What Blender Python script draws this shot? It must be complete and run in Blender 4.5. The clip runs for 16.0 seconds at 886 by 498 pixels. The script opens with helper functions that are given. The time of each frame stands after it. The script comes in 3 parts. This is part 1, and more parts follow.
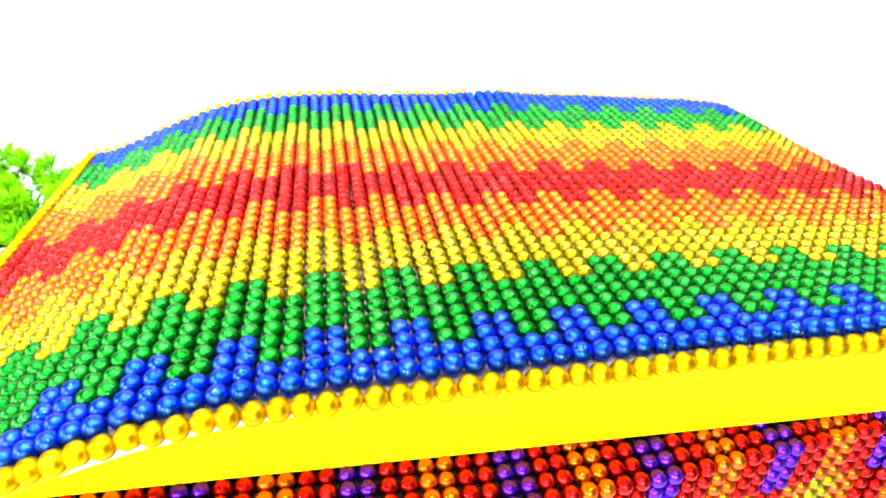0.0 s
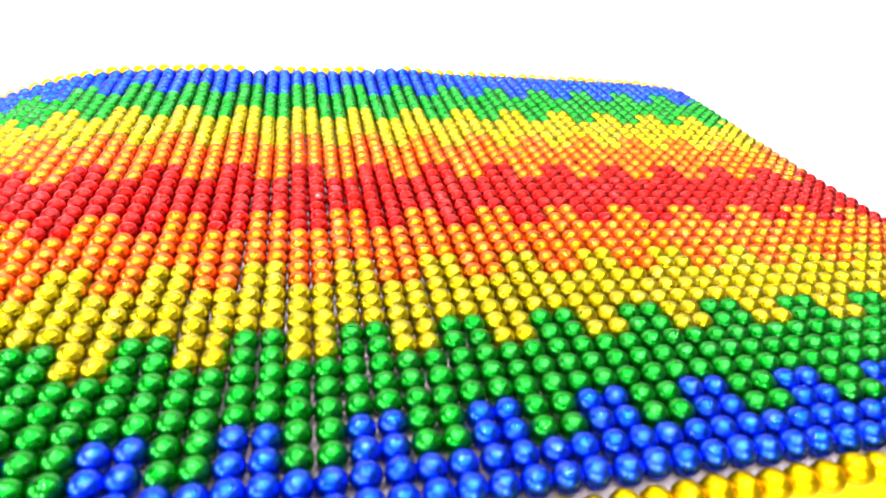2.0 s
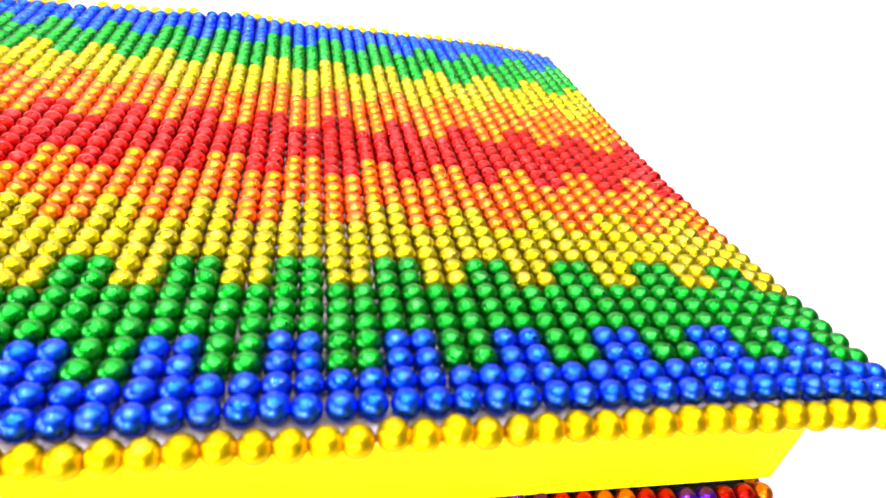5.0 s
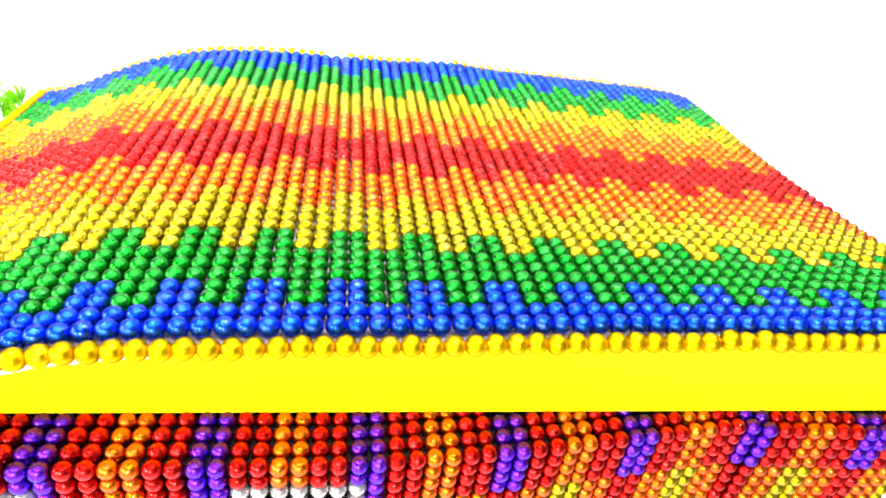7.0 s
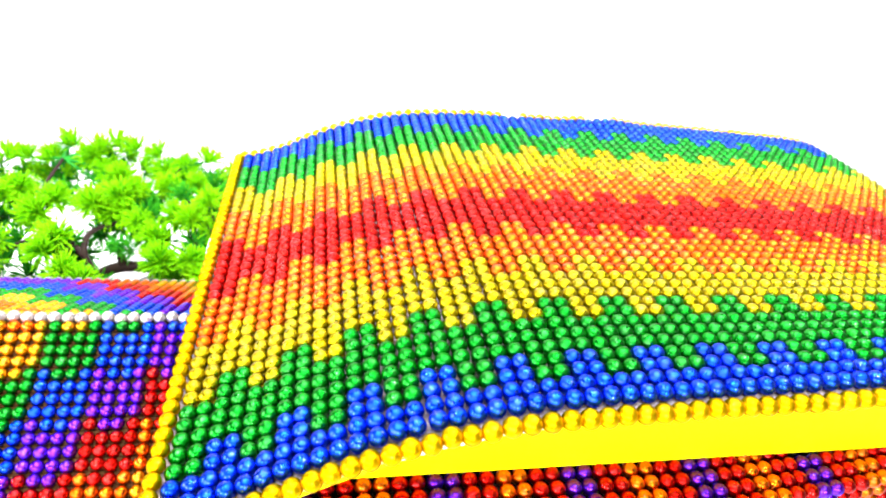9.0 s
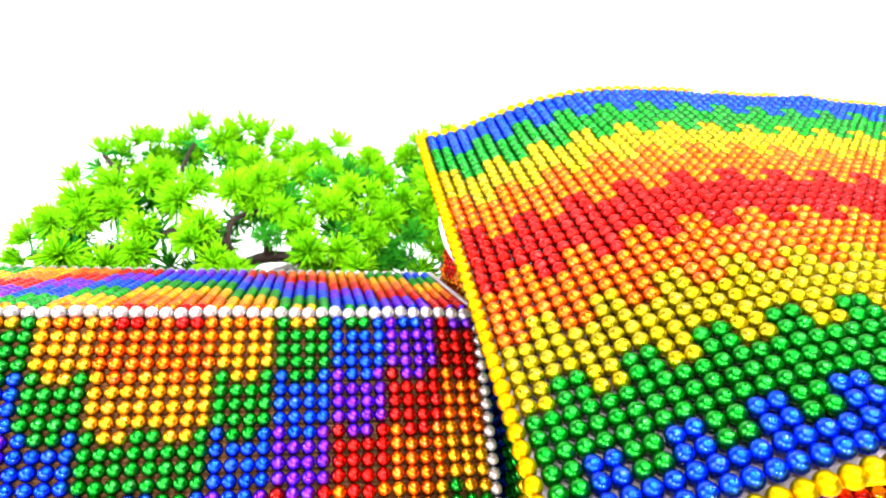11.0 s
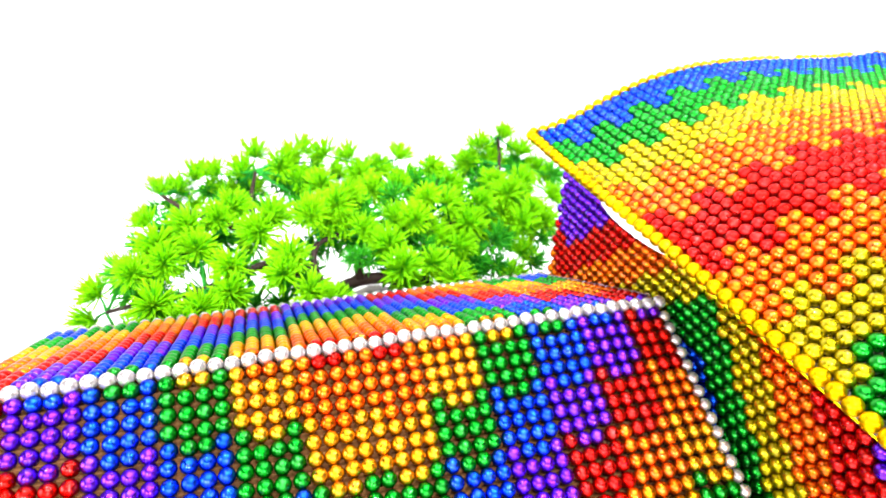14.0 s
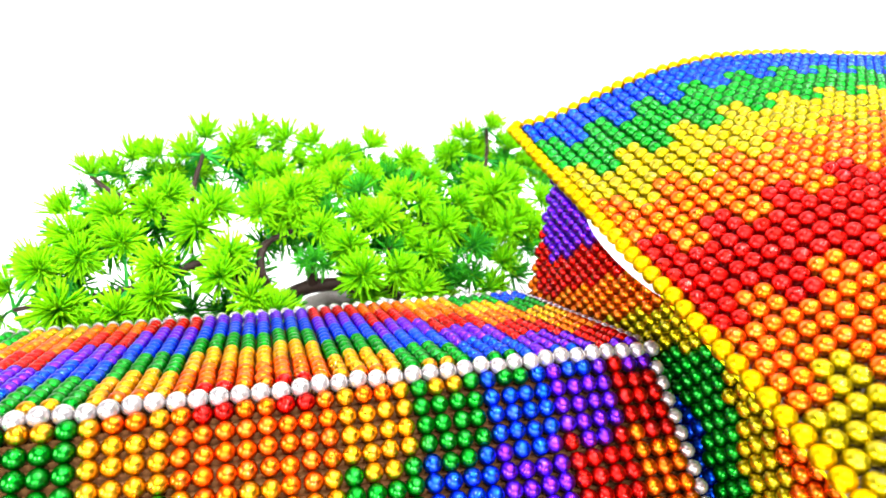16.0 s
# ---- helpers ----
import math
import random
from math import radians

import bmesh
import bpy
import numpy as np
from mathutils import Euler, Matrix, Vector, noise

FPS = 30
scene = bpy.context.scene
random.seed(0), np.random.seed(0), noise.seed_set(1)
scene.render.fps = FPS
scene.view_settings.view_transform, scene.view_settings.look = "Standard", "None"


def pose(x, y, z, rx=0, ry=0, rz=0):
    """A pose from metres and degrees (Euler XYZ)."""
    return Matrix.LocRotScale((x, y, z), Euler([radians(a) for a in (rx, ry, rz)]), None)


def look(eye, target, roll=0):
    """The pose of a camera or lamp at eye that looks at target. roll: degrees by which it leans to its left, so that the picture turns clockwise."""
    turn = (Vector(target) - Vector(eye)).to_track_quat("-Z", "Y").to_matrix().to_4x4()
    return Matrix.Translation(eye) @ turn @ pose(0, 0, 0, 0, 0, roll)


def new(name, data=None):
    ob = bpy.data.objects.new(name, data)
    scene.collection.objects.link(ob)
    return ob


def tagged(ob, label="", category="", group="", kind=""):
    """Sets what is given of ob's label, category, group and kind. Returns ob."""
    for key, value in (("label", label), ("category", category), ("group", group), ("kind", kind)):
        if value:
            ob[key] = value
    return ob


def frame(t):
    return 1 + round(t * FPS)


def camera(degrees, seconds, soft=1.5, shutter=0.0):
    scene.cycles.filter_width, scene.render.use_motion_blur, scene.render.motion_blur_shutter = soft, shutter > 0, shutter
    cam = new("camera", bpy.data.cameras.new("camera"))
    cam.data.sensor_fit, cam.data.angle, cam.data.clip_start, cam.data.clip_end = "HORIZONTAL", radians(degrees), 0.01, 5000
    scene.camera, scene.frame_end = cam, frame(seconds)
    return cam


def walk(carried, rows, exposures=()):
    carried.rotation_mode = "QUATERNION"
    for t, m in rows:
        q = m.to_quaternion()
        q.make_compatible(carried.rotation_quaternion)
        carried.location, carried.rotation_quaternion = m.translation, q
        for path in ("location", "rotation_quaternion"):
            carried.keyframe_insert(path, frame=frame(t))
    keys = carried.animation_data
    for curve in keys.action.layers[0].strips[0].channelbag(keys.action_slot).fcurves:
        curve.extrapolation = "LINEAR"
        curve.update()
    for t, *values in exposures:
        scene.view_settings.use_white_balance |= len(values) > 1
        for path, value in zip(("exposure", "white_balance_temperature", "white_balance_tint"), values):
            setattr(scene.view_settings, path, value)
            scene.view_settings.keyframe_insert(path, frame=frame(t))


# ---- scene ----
# One unit of the bead grid on the big roof.
U = 0.0054
TABLE = -40.0            # table top, in bead units below the middle of the roof


def place(x, y, z):
    """Bead units to metres, with the table top at z = 0."""
    return Vector((x * U, y * U, (z - TABLE) * U))


# ---- camera ----
cam = camera(72.73, 16.0, soft=1.6)
cam.data.dof.use_dof, cam.data.dof.focus_distance, cam.data.dof.aperture_fstop = True, 0.19, 19.0
PATH = [
    (0.00, pose(-0.06689, -0.10948, 0.31119, 60.301, -3.474, -10.371)),
    (0.50, pose(-0.05950, -0.09199, 0.30946, 59.866, -4.144, -10.579)),
    (1.00, pose(-0.03308, -0.08677, 0.30691, 59.337, -4.112, -11.021)),
    (1.50, pose(-0.01911, -0.07590, 0.30823, 58.940, -5.112, -11.838)),
    (2.00, pose(-0.01298, -0.05851, 0.30104, 57.942, -4.933, -11.357)),
    (2.50, pose(-0.00607, -0.04805, 0.29818, 57.479, -4.628, -11.394)),
    (3.00, pose(0.00376, -0.04238, 0.30276, 56.718, -4.901, -12.510)),
    (3.50, pose(0.02022, -0.04211, 0.30956, 57.331, -5.695, -12.815)),
    (4.00, pose(0.03906, -0.04583, 0.30575, 56.784, -6.386, -11.313)),
    (4.20, pose(0.04973, -0.05171, 0.30649, 55.926, -6.997, -10.152)),
    (4.90, pose(0.06653, -0.06636, 0.30122, 55.221, -7.679, -9.289)),
    (5.60, pose(0.06383, -0.08767, 0.29662, 55.227, -7.816, -9.587)),
    (6.30, pose(0.03308, -0.10501, 0.30186, 55.872, -7.593, -8.927)),
    (6.50, pose(0.01287, -0.10655, 0.30453, 55.850, -7.499, -8.318)),
    (7.00, pose(-0.02736, -0.11932, 0.31852, 56.885, -7.418, -6.817)),
    (7.50, pose(-0.06026, -0.12882, 0.32483, 57.831, -7.818, -6.989)),
    (8.00, pose(-0.09381, -0.12988, 0.32999, 58.264, -7.666, -7.550)),
    (8.50, pose(-0.12132, -0.12479, 0.33057, 59.270, -7.446, -8.533)),
    (9.00, pose(-0.14886, -0.11168, 0.32831, 59.224, -7.406, -9.872)),
    (9.50, pose(-0.16887, -0.10551, 0.32431, 59.126, -6.885, -10.429)),
    (10.00, pose(-0.19738, -0.09610, 0.31429, 58.893, -6.932, -10.788)),
    (10.20, pose(-0.20704, -0.08929, 0.31287, 58.482, -7.030, -10.686)),
    (10.97, pose(-0.24364, -0.07482, 0.30371, 58.070, -7.027, -9.857)),
    (11.73, pose(-0.28031, -0.06247, 0.29595, 58.225, -6.862, -8.783)),
    (12.50, pose(-0.30584, -0.05479, 0.29170, 58.552, -6.129, -10.132)),
    (13.00, pose(-0.32334, -0.05153, 0.29000, 59.169, -5.194, -12.686)),
    (13.50, pose(-0.33253, -0.04926, 0.28661, 59.687, -4.391, -15.642)),
    (14.00, pose(-0.33219, -0.04350, 0.28393, 60.041, -3.155, -18.059)),
    (14.50, pose(-0.32818, -0.03354, 0.28322, 60.101, -3.521, -18.321)),
    (15.00, pose(-0.31999, -0.02221, 0.28104, 59.890, -3.955, -17.455)),
    (15.50, pose(-0.30855, -0.01323, 0.27748, 59.344, -4.658, -16.813)),
    (16.00, pose(-0.29739, -0.00392, 0.27157, 58.413, -5.446, -16.043)),
]

walk(cam, PATH)

# ---- light ----
world = bpy.data.worlds.new("studio_air")
world.use_nodes = True
scene.world = world
world.node_tree.nodes["Background"].inputs[0].default_value = (1.0, 0.99, 1.0, 1)
world.node_tree.nodes["Background"].inputs[1].default_value = 0.18
scene.view_settings.exposure = 0.0


def softbox(name, eye, target, size, watts, colour=(1, 1, 1)):
    data = bpy.data.lights.new(name, "AREA")
    data.shape, data.size, data.energy, data.color = "DISK", size, watts, colour
    ob = new(name, data)
    ob.matrix_world = look(eye, target)
    return ob


HEART = (-0.12, 0.10, 0.2)
for name, x, y in (("centre", -0.10, 0.02), ("rear_left", -0.38, 0.36), ("rear_right", 0.14, 0.34), ("left", -0.66, 0.00), ("right", 0.42, -0.04),
                   ("front_left", -0.42, -0.42), ("front_right", 0.08, -0.44)):
    softbox("studio_lamp_" + name, (x, y, 1.25), HEART, 0.13, 6.6)
softbox("studio_panel_front", (-0.20, -1.15, 0.60), HEART, 0.4, 18.0)
# added fill that brightens the left side wall, no known source
softbox("fill_panel_left", (-1.7, -0.1, 0.62), HEART, 0.9, 26.0)
softbox("studio_panel_corner", (-0.85, -0.75, 0.55), HEART, 0.35, 11.0)
# two added fills that only push the backdrop to white
softbox("backdrop_fill_left", (-0.45, 0.45, 1.42), (-0.45, 0.95, 0.40), 0.4, 7.5)
softbox("backdrop_fill_right", (0.95, 0.40, 1.42), (0.95, 0.95, 0.40), 0.4, 11.0)


# ---- materials ----
def material(name):
    m = bpy.data.materials.new(name)
    m.use_nodes = True
    return m, m.node_tree.nodes, m.node_tree.links, m.node_tree.nodes["Principled BSDF"]


def bead_material(name, colour, metal=0.98, rough=0.30, coat=0.66):
    """Lacquered steel bead: slight differences between beads, fine scuffs."""
    m, n, l, b = material(name)
    info, geo = n.new("ShaderNodeObjectInfo"), n.new("ShaderNodeNewGeometry")
    add = n.new("ShaderNodeMath")
    add.operation = "ADD"
    l.new(info.outputs["Random"], add.inputs[0])
    l.new(geo.outputs["Random Per Island"], add.inputs[1])
    wrap = n.new("ShaderNodeMath")
    wrap.operation = "FRACT"
    l.new(add.outputs[0], wrap.inputs[0])
    span = n.new("ShaderNodeMapRange")
    span.inputs["To Min"].default_value, span.inputs["To Max"].default_value = 0.86, 1.12
    l.new(wrap.outputs[0], span.inputs["Value"])
    noise_tex = n.new("ShaderNodeTexNoise")
    noise_tex.inputs["Scale"].default_value, noise_tex.inputs["Detail"].default_value = 900.0, 3.0
    coord = n.new("ShaderNodeTexCoord")
    l.new(coord.outputs["Object"], noise_tex.inputs["Vector"])
    hsv = n.new("ShaderNodeHueSaturation")
    hsv.inputs["Color"].default_value = (*colour, 1)
    l.new(span.outputs[0], hsv.inputs["Value"])
    l.new(hsv.outputs[0], b.inputs["Base Color"])
    b.inputs["Specular Tint"].default_value = (*(min(1.0, c * 1.4) for c in colour), 1)
    gloss = n.new("ShaderNodeMapRange")
    gloss.inputs["From Min"].default_value, gloss.inputs["From Max"].default_value = 0.3, 0.7
    gloss.inputs["To Min"].default_value, gloss.inputs["To Max"].default_value = rough * 0.85, rough * 1.2
    l.new(noise_tex.outputs["Fac"], gloss.inputs["Value"])
    l.new(gloss.outputs[0], b.inputs["Roughness"])
    bump = n.new("ShaderNodeBump")
    bump.inputs["Strength"].default_value, bump.inputs["Distance"].default_value = 0.02, 0.0001
    l.new(noise_tex.outputs["Fac"], bump.inputs["Height"])
    l.new(bump.outputs[0], b.inputs["Normal"])
    b.inputs["Metallic"].default_value = metal
    b.inputs["Coat Weight"].default_value, b.inputs["Coat Roughness"].default_value = coat, 0.03
    b.inputs["Coat IOR"].default_value = 1.31
    return m


def board_material(name, colour, second, scale, rough=0.6, stretch=(1, 1, 1), bump_size=0.0002):
    """Paper, foam or painted board with mottling at two sizes."""
    m, n, l, b = material(name)
    coord, mapping = n.new("ShaderNodeTexCoord"), n.new("ShaderNodeMapping")
    mapping.inputs["Scale"].default_value = stretch
    l.new(coord.outputs["Object"], mapping.inputs["Vector"])
    big, fine = n.new("ShaderNodeTexNoise"), n.new("ShaderNodeTexNoise")
    big.inputs["Scale"].default_value, fine.inputs["Scale"].default_value = scale, scale * 14
    fine.inputs["Detail"].default_value = 4.0
    for t in (big, fine):
        l.new(mapping.outputs[0], t.inputs["Vector"])
    both = n.new("ShaderNodeMath")
    both.operation = "ADD"
    l.new(big.outputs["Fac"], both.inputs[0])
    l.new(fine.outputs["Fac"], both.inputs[1])
    ramp = n.new("ShaderNodeValToRGB")
    ramp.color_ramp.elements[0].position, ramp.color_ramp.elements[0].color = 0.35, (*second, 1)
    ramp.color_ramp.elements[1].position, ramp.color_ramp.elements[1].color = 0.65, (*colour, 1)
    half = n.new("ShaderNodeMath")
    half.operation = "MULTIPLY"
    half.inputs[1].default_value = 0.5
    l.new(both.outputs[0], half.inputs[0])
    l.new(half.outputs[0], ramp.inputs["Fac"])
    l.new(ramp.outputs[0], b.inputs["Base Color"])
    bump = n.new("ShaderNodeBump")
    bump.inputs["Strength"].default_value, bump.inputs["Distance"].default_value = 0.3, bump_size
    l.new(fine.outputs["Fac"], bump.inputs["Height"])
    l.new(bump.outputs[0], b.inputs["Normal"])
    b.inputs["Roughness"].default_value = rough
    b.inputs["Specular IOR Level"].default_value = 0.12
    return m


RED, ORANGE, YELLOW, GREEN, BLUE, PURPLE, WHITE, GOLD, BLACK, AMBER = range(10)
BEADS = [
    bead_material("red_bead_lacquer", (0.44, 0.004, 0.002)),
    bead_material("orange_bead_lacquer", (0.60, 0.122, 0.002)),
    bead_material("yellow_bead_lacquer", (0.39, 0.315, 0.002)),
    bead_material("green_bead_lacquer", (0.001, 0.20, 0.008)),
    bead_material("blue_bead_lacquer", (0.003, 0.048, 0.54)),
    bead_material("purple_bead_lacquer", (0.115, 0.011, 0.52)),
    bead_material("pearl_white_bead", (0.42, 0.385, 0.385), 0.7, 0.22),
    bead_material("golden_yellow_bead", (0.58, 0.37, 0.001), 0.98, 0.36, 0.12),
    bead_material("black_bead_lacquer", (0.012, 0.012, 0.014)),
    bead_material("amber_bead_lacquer", (0.56, 0.27, 0.005)),
]
YELLOW_BOARD = board_material("yellow_foam_board", (0.95, 0.88, 0.0), (0.92, 0.83, 0.0), 60, 0.8)
WHITE_BOARD = board_material("white_foam_board", (0.84, 0.83, 0.86), (0.74, 0.73, 0.80), 90, 0.6)
PALE_EDGE = board_material("torn_paper_edge", (0.90, 0.86, 0.70), (0.92, 0.82, 0.02), 45, 0.9)
GREY_SHEET = board_material("grey_backing_sheet", (0.36, 0.31, 0.33), (0.26, 0.22, 0.24), 90, 0.9)
GREY_PAINT = board_material("grey_wall_paint", (0.42, 0.42, 0.43), (0.38, 0.38, 0.39), 5, 0.8)
CEILING_PAINT = board_material("grey_ceiling_paint", (0.22, 0.22, 0.225), (0.19, 0.19, 0.195), 5, 0.8)
DARK_CARD = board_material("dark_card", (0.03, 0.022, 0.02), (0.018, 0.013, 0.012), 120, 0.8)
CARDBOARD = board_material("corrugated_cardboard", (0.17, 0.072, 0.022), (0.09, 0.038, 0.013), 70, 0.85, (0.35, 4.5, 4.5), 0.0006)
WALL_PAINT = board_material("white_wall_paint", (0.86, 0.85, 0.87), (0.83, 0.82, 0.84), 6, 0.7)
TABLE_PAINT = board_material("white_table_top", (0.86, 0.85, 0.86), (0.82, 0.81, 0.82), 9, 0.5)
BARK = board_material("dark_brown_plastic_bark", (0.045, 0.026, 0.02), (0.02, 0.012, 0.011), 260, 0.45, (1, 1, 0.3), 0.0006)
STONE = board_material("grey_moulded_stone", (0.30, 0.26, 0.25), (0.17, 0.145, 0.14), 120, 0.7, (1, 1, 1), 0.0008)


def leaf_material(name, colour, second):
    m, n, l, b = material(name)
    geo, info = n.new("ShaderNodeNewGeometry"), n.new("ShaderNodeObjectInfo")
    add = n.new("ShaderNodeMath")
    add.operation = "ADD"
    l.new(geo.outputs["Random Per Island"], add.inputs[0])
    l.new(info.outputs["Random"], add.inputs[1])
    half = n.new("ShaderNodeMath")
    half.operation = "MULTIPLY"
    half.inputs[1].default_value = 0.5
    l.new(add.outputs[0], half.inputs[0])
    mix = n.new("ShaderNodeMix")
    mix.data_type = "RGBA"
    mix.inputs["A"].default_value, mix.inputs["B"].default_value = (*colour, 1), (*second, 1)
    l.new(half.outputs[0], mix.inputs["Factor"])
    l.new(mix.outputs["Result"], b.inputs["Base Color"])
    b.inputs["Roughness"].default_value = 0.55
    b.inputs["Specular IOR Level"].default_value = 0.08
    return m


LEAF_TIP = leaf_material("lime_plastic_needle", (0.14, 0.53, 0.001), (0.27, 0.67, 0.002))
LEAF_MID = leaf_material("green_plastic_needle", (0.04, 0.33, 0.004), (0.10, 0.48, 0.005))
# deep green needles; the crown's inner shade is put into this colour too
LEAF_SHADE = leaf_material("shade_green_plastic_needle", (0.02, 0.26, 0.008), (0.05, 0.38, 0.010))
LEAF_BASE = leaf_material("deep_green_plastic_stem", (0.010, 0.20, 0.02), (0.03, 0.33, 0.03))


# ---- building helpers ----
def part(name, bm, mats, parent, label=""):
    me = bpy.data.meshes.new(name)
    bm.to_mesh(me)
    bm.free()
    for m in (mats if isinstance(mats, (list, tuple)) else [mats]):
        me.materials.append(m)
    ob = new(name, me)
    ob.parent = parent
    if label:
        tagged(ob, label)
    return ob


def box(bm, lo, hi, bevel=0.0):
    made = bmesh.ops.create_cube(bm, size=1.0, matrix=Matrix.LocRotScale(
        (Vector(lo) + Vector(hi)) / 2, None, Vector(hi) - Vector(lo)))
    if bevel:
        edges = {e for v in made["verts"] for e in v.link_edges}
        bmesh.ops.bevel(bm, geom=list(edges), offset=bevel, segments=2, affect="EDGES", profile=0.5)


def sphere_arrays(around, up):
    """Vertices and triangles of a unit ball."""
    vs = [(0, 0, 1)]
    for k in range(1, up):
        a = math.pi * k / up
        for j in range(around):
            b = 2 * math.pi * j / around
            vs.append((math.sin(a) * math.cos(b), math.sin(a) * math.sin(b), math.cos(a)))
    vs.append((0, 0, -1))
    tris, last = [], 1 + (up - 2) * around
    for j in range(around):
        k = (j + 1) % around
        tris += [(0, 1 + j, 1 + k), (len(vs) - 1, last + k, last + j)]
        for r in range(up - 2):
            a, b = 1 + r * around, 1 + (r + 1) * around
            tris += [(a + j, b + j, b + k), (a + j, b + k, a + k)]
    return np.array(vs, float), np.array(tris, int)


NEAR_BALL, FAR_BALL = sphere_arrays(24, 14), sphere_arrays(18, 11)
ball_meshes = {}


def ball_mesh(colour, radius):
    key = (colour, round(radius, 3))
    if key not in ball_meshes:
        vs, fs = NEAR_BALL
        me = bpy.data.meshes.new("bead")
        me.from_pydata((vs * radius * U).tolist(), [], fs.tolist())
        me.polygons.foreach_set("use_smooth", [True] * len(fs))
        me.materials.append(BEADS[colour])
        ball_meshes[key] = me
    return ball_meshes[key]


def beads(parent, spots, single):
    """spots: (x, y, z, radius, colour) in bead units. Those for which single(x, y, z) holds, up to 300 of them,
    become objects of their own; the rest is one joined mesh."""
    rest, count = [], 0
    for x, y, z, r, c in spots:
        if count < 300 and single(x, y, z):
            ob = new("bead", ball_mesh(c, r))
            ob.parent = parent
            ob.matrix_basis = Matrix.Translation(place(x, y, z)) @ Euler((x * 7.1, y * 3.3, z * 5.7)).to_matrix().to_4x4()
            count += 1
        else:
            rest.append((x, y, z, r, c))
    if not rest:
        return
    vs, fs = FAR_BALL
    nv, nf = len(vs), len(fs)
    data = np.array(rest, float)
    centre = np.stack([data[:, 0] * U, data[:, 1] * U, (data[:, 2] - TABLE) * U], 1)
    allv = (centre[:, None, :] + vs[None] * (data[:, 3] * U)[:, None, None]).reshape(-1, 3)
    allf = (fs[None] + (np.arange(len(rest)) * nv)[:, None, None]).reshape(-1, 3)
    me = bpy.data.meshes.new("bead_field")
    me.from_pydata(allv.tolist(), [], allf.tolist())
    me.polygons.foreach_set("use_smooth", np.ones(len(allf), bool))
    me.polygons.foreach_set("material_index", np.repeat(data[:, 4].astype(int), nf))
    for m in BEADS:
        me.materials.append(m)
    ob = new("bead_field", me)
    ob.parent = parent
    tagged(ob, "rows of small glossy coloured beads", kind="stuff")


def base(name, spot, label, category, group=""):
    ob = new(name)
    ob.empty_display_size = 0.02
    tagged(ob, label, category, group)
    return ob


# ---- room ----
def slab(name, lo, hi, mat, label):
    bm = bmesh.new()
    box(bm, lo, hi)
    me = bpy.data.meshes.new(name)
    bm.to_mesh(me)
    bm.free()
    me.materials.append(mat)
    return tagged(new(name, me), label, "wall" if "wall" in name else name, kind="structure")


def sweep(name, x0, x1, mat, label):
    """White table that curves up into the backdrop."""
    line = [(-0.95, 0.0), (0.55, 0.0)]
    line += [(0.55 + 0.42 * math.sin(k * math.pi / 32), 0.42 - 0.42 * math.cos(k * math.pi / 32)) for k in range(1, 17)]
    line += [(0.97, 1.5)]
    verts = [(x, y, z) for y, z in line for x in (x0, x1)] + [(x, y + 0.03, z - 0.03) for y, z in line for x in (x0, x1)]
    n, h = len(line), 2 * len(line)
    faces = []
    for k in range(n - 1):
        a = 2 * k
        faces += [(a, a + 1, a + 3, a + 2), (h + a, h + a + 2, h + a + 3, h + a + 1),
                  (a, a + 2, h + a + 2, h + a), (a + 1, h + a + 1, h + a + 3, a + 3)]
    faces += [(0, h, h + 1, 1), (2 * n - 2, 2 * n - 1, h + 2 * n - 1, h + 2 * n - 2)]
    me = bpy.data.meshes.new(name)
    me.from_pydata(verts, [], faces)
    me.polygons.foreach_set("use_smooth", [True] * len(faces))
    me.materials.append(mat)
    return tagged(new(name, me), label, "backdrop", kind="structure")


sweep("backdrop", -1.99, 1.99, TABLE_PAINT, "seamless white studio sweep under and behind the model")
slab("floor", (-2.0, -1.3, -0.78), (2.0, 1.1, -0.74), GREY_PAINT, "plain pale grey studio floor")
slab("wall_north", (-2.0, 1.02, -0.74), (2.0, 1.08, 1.5), WALL_PAINT, "bright white studio wall behind the sweep")
# unseen walls and ceiling, added; their greys set what the beads reflect
slab("wall_south", (-2.0, -1.36, -0.74), (2.0, -1.3, 1.5), GREY_PAINT, "added grey wall out of view that tones down bead reflections")
slab("wall_west", (-2.06, -1.3, -0.74), (-2.0, 1.02, 1.5), GREY_PAINT, "added grey wall out of view that tones down bead reflections")
slab("wall_east", (2.0, -1.3, -0.74), (2.06, 1.02, 1.5), GREY_PAINT, "added grey wall out of view that tones down bead reflections")
slab("ceiling", (-2.06, -1.36, 1.5), (2.06, 1.08, 1.56), CEILING_PAINT, "added grey ceiling out of view that tones down bead reflections")

# ---- the big curved roof ----
COLUMNS, ROWS = 70, 43
PITCH = 1.0179
SLOPE = (0.0418, -0.1538, -0.9673, 1.8252, 0.6878, -1.7549)
WARP = (-1.7537, 0.2138, 0.9685, -1.9324, -3.2664)
LEAN = math.asin(0.0385)
STEPS = np.linspace(-6, 76, 821)
ANGLE = sum(a * ((STEPS - 35) / 35) ** (k + 1) for k, a in enumerate(SLOPE))
MIDS = (ANGLE[1:] + ANGLE[:-1]) / 2
RUN = np.concatenate([[0], np.cumsum(np.cos(MIDS))]) * 0.1 * PITCH
RISE = np.concatenate([[0], np.cumsum(np.sin(MIDS))]) * 0.1 * PITCH
RUN -= np.interp(35, STEPS, RUN)
RISE -= np.interp(35, STEPS, RISE)


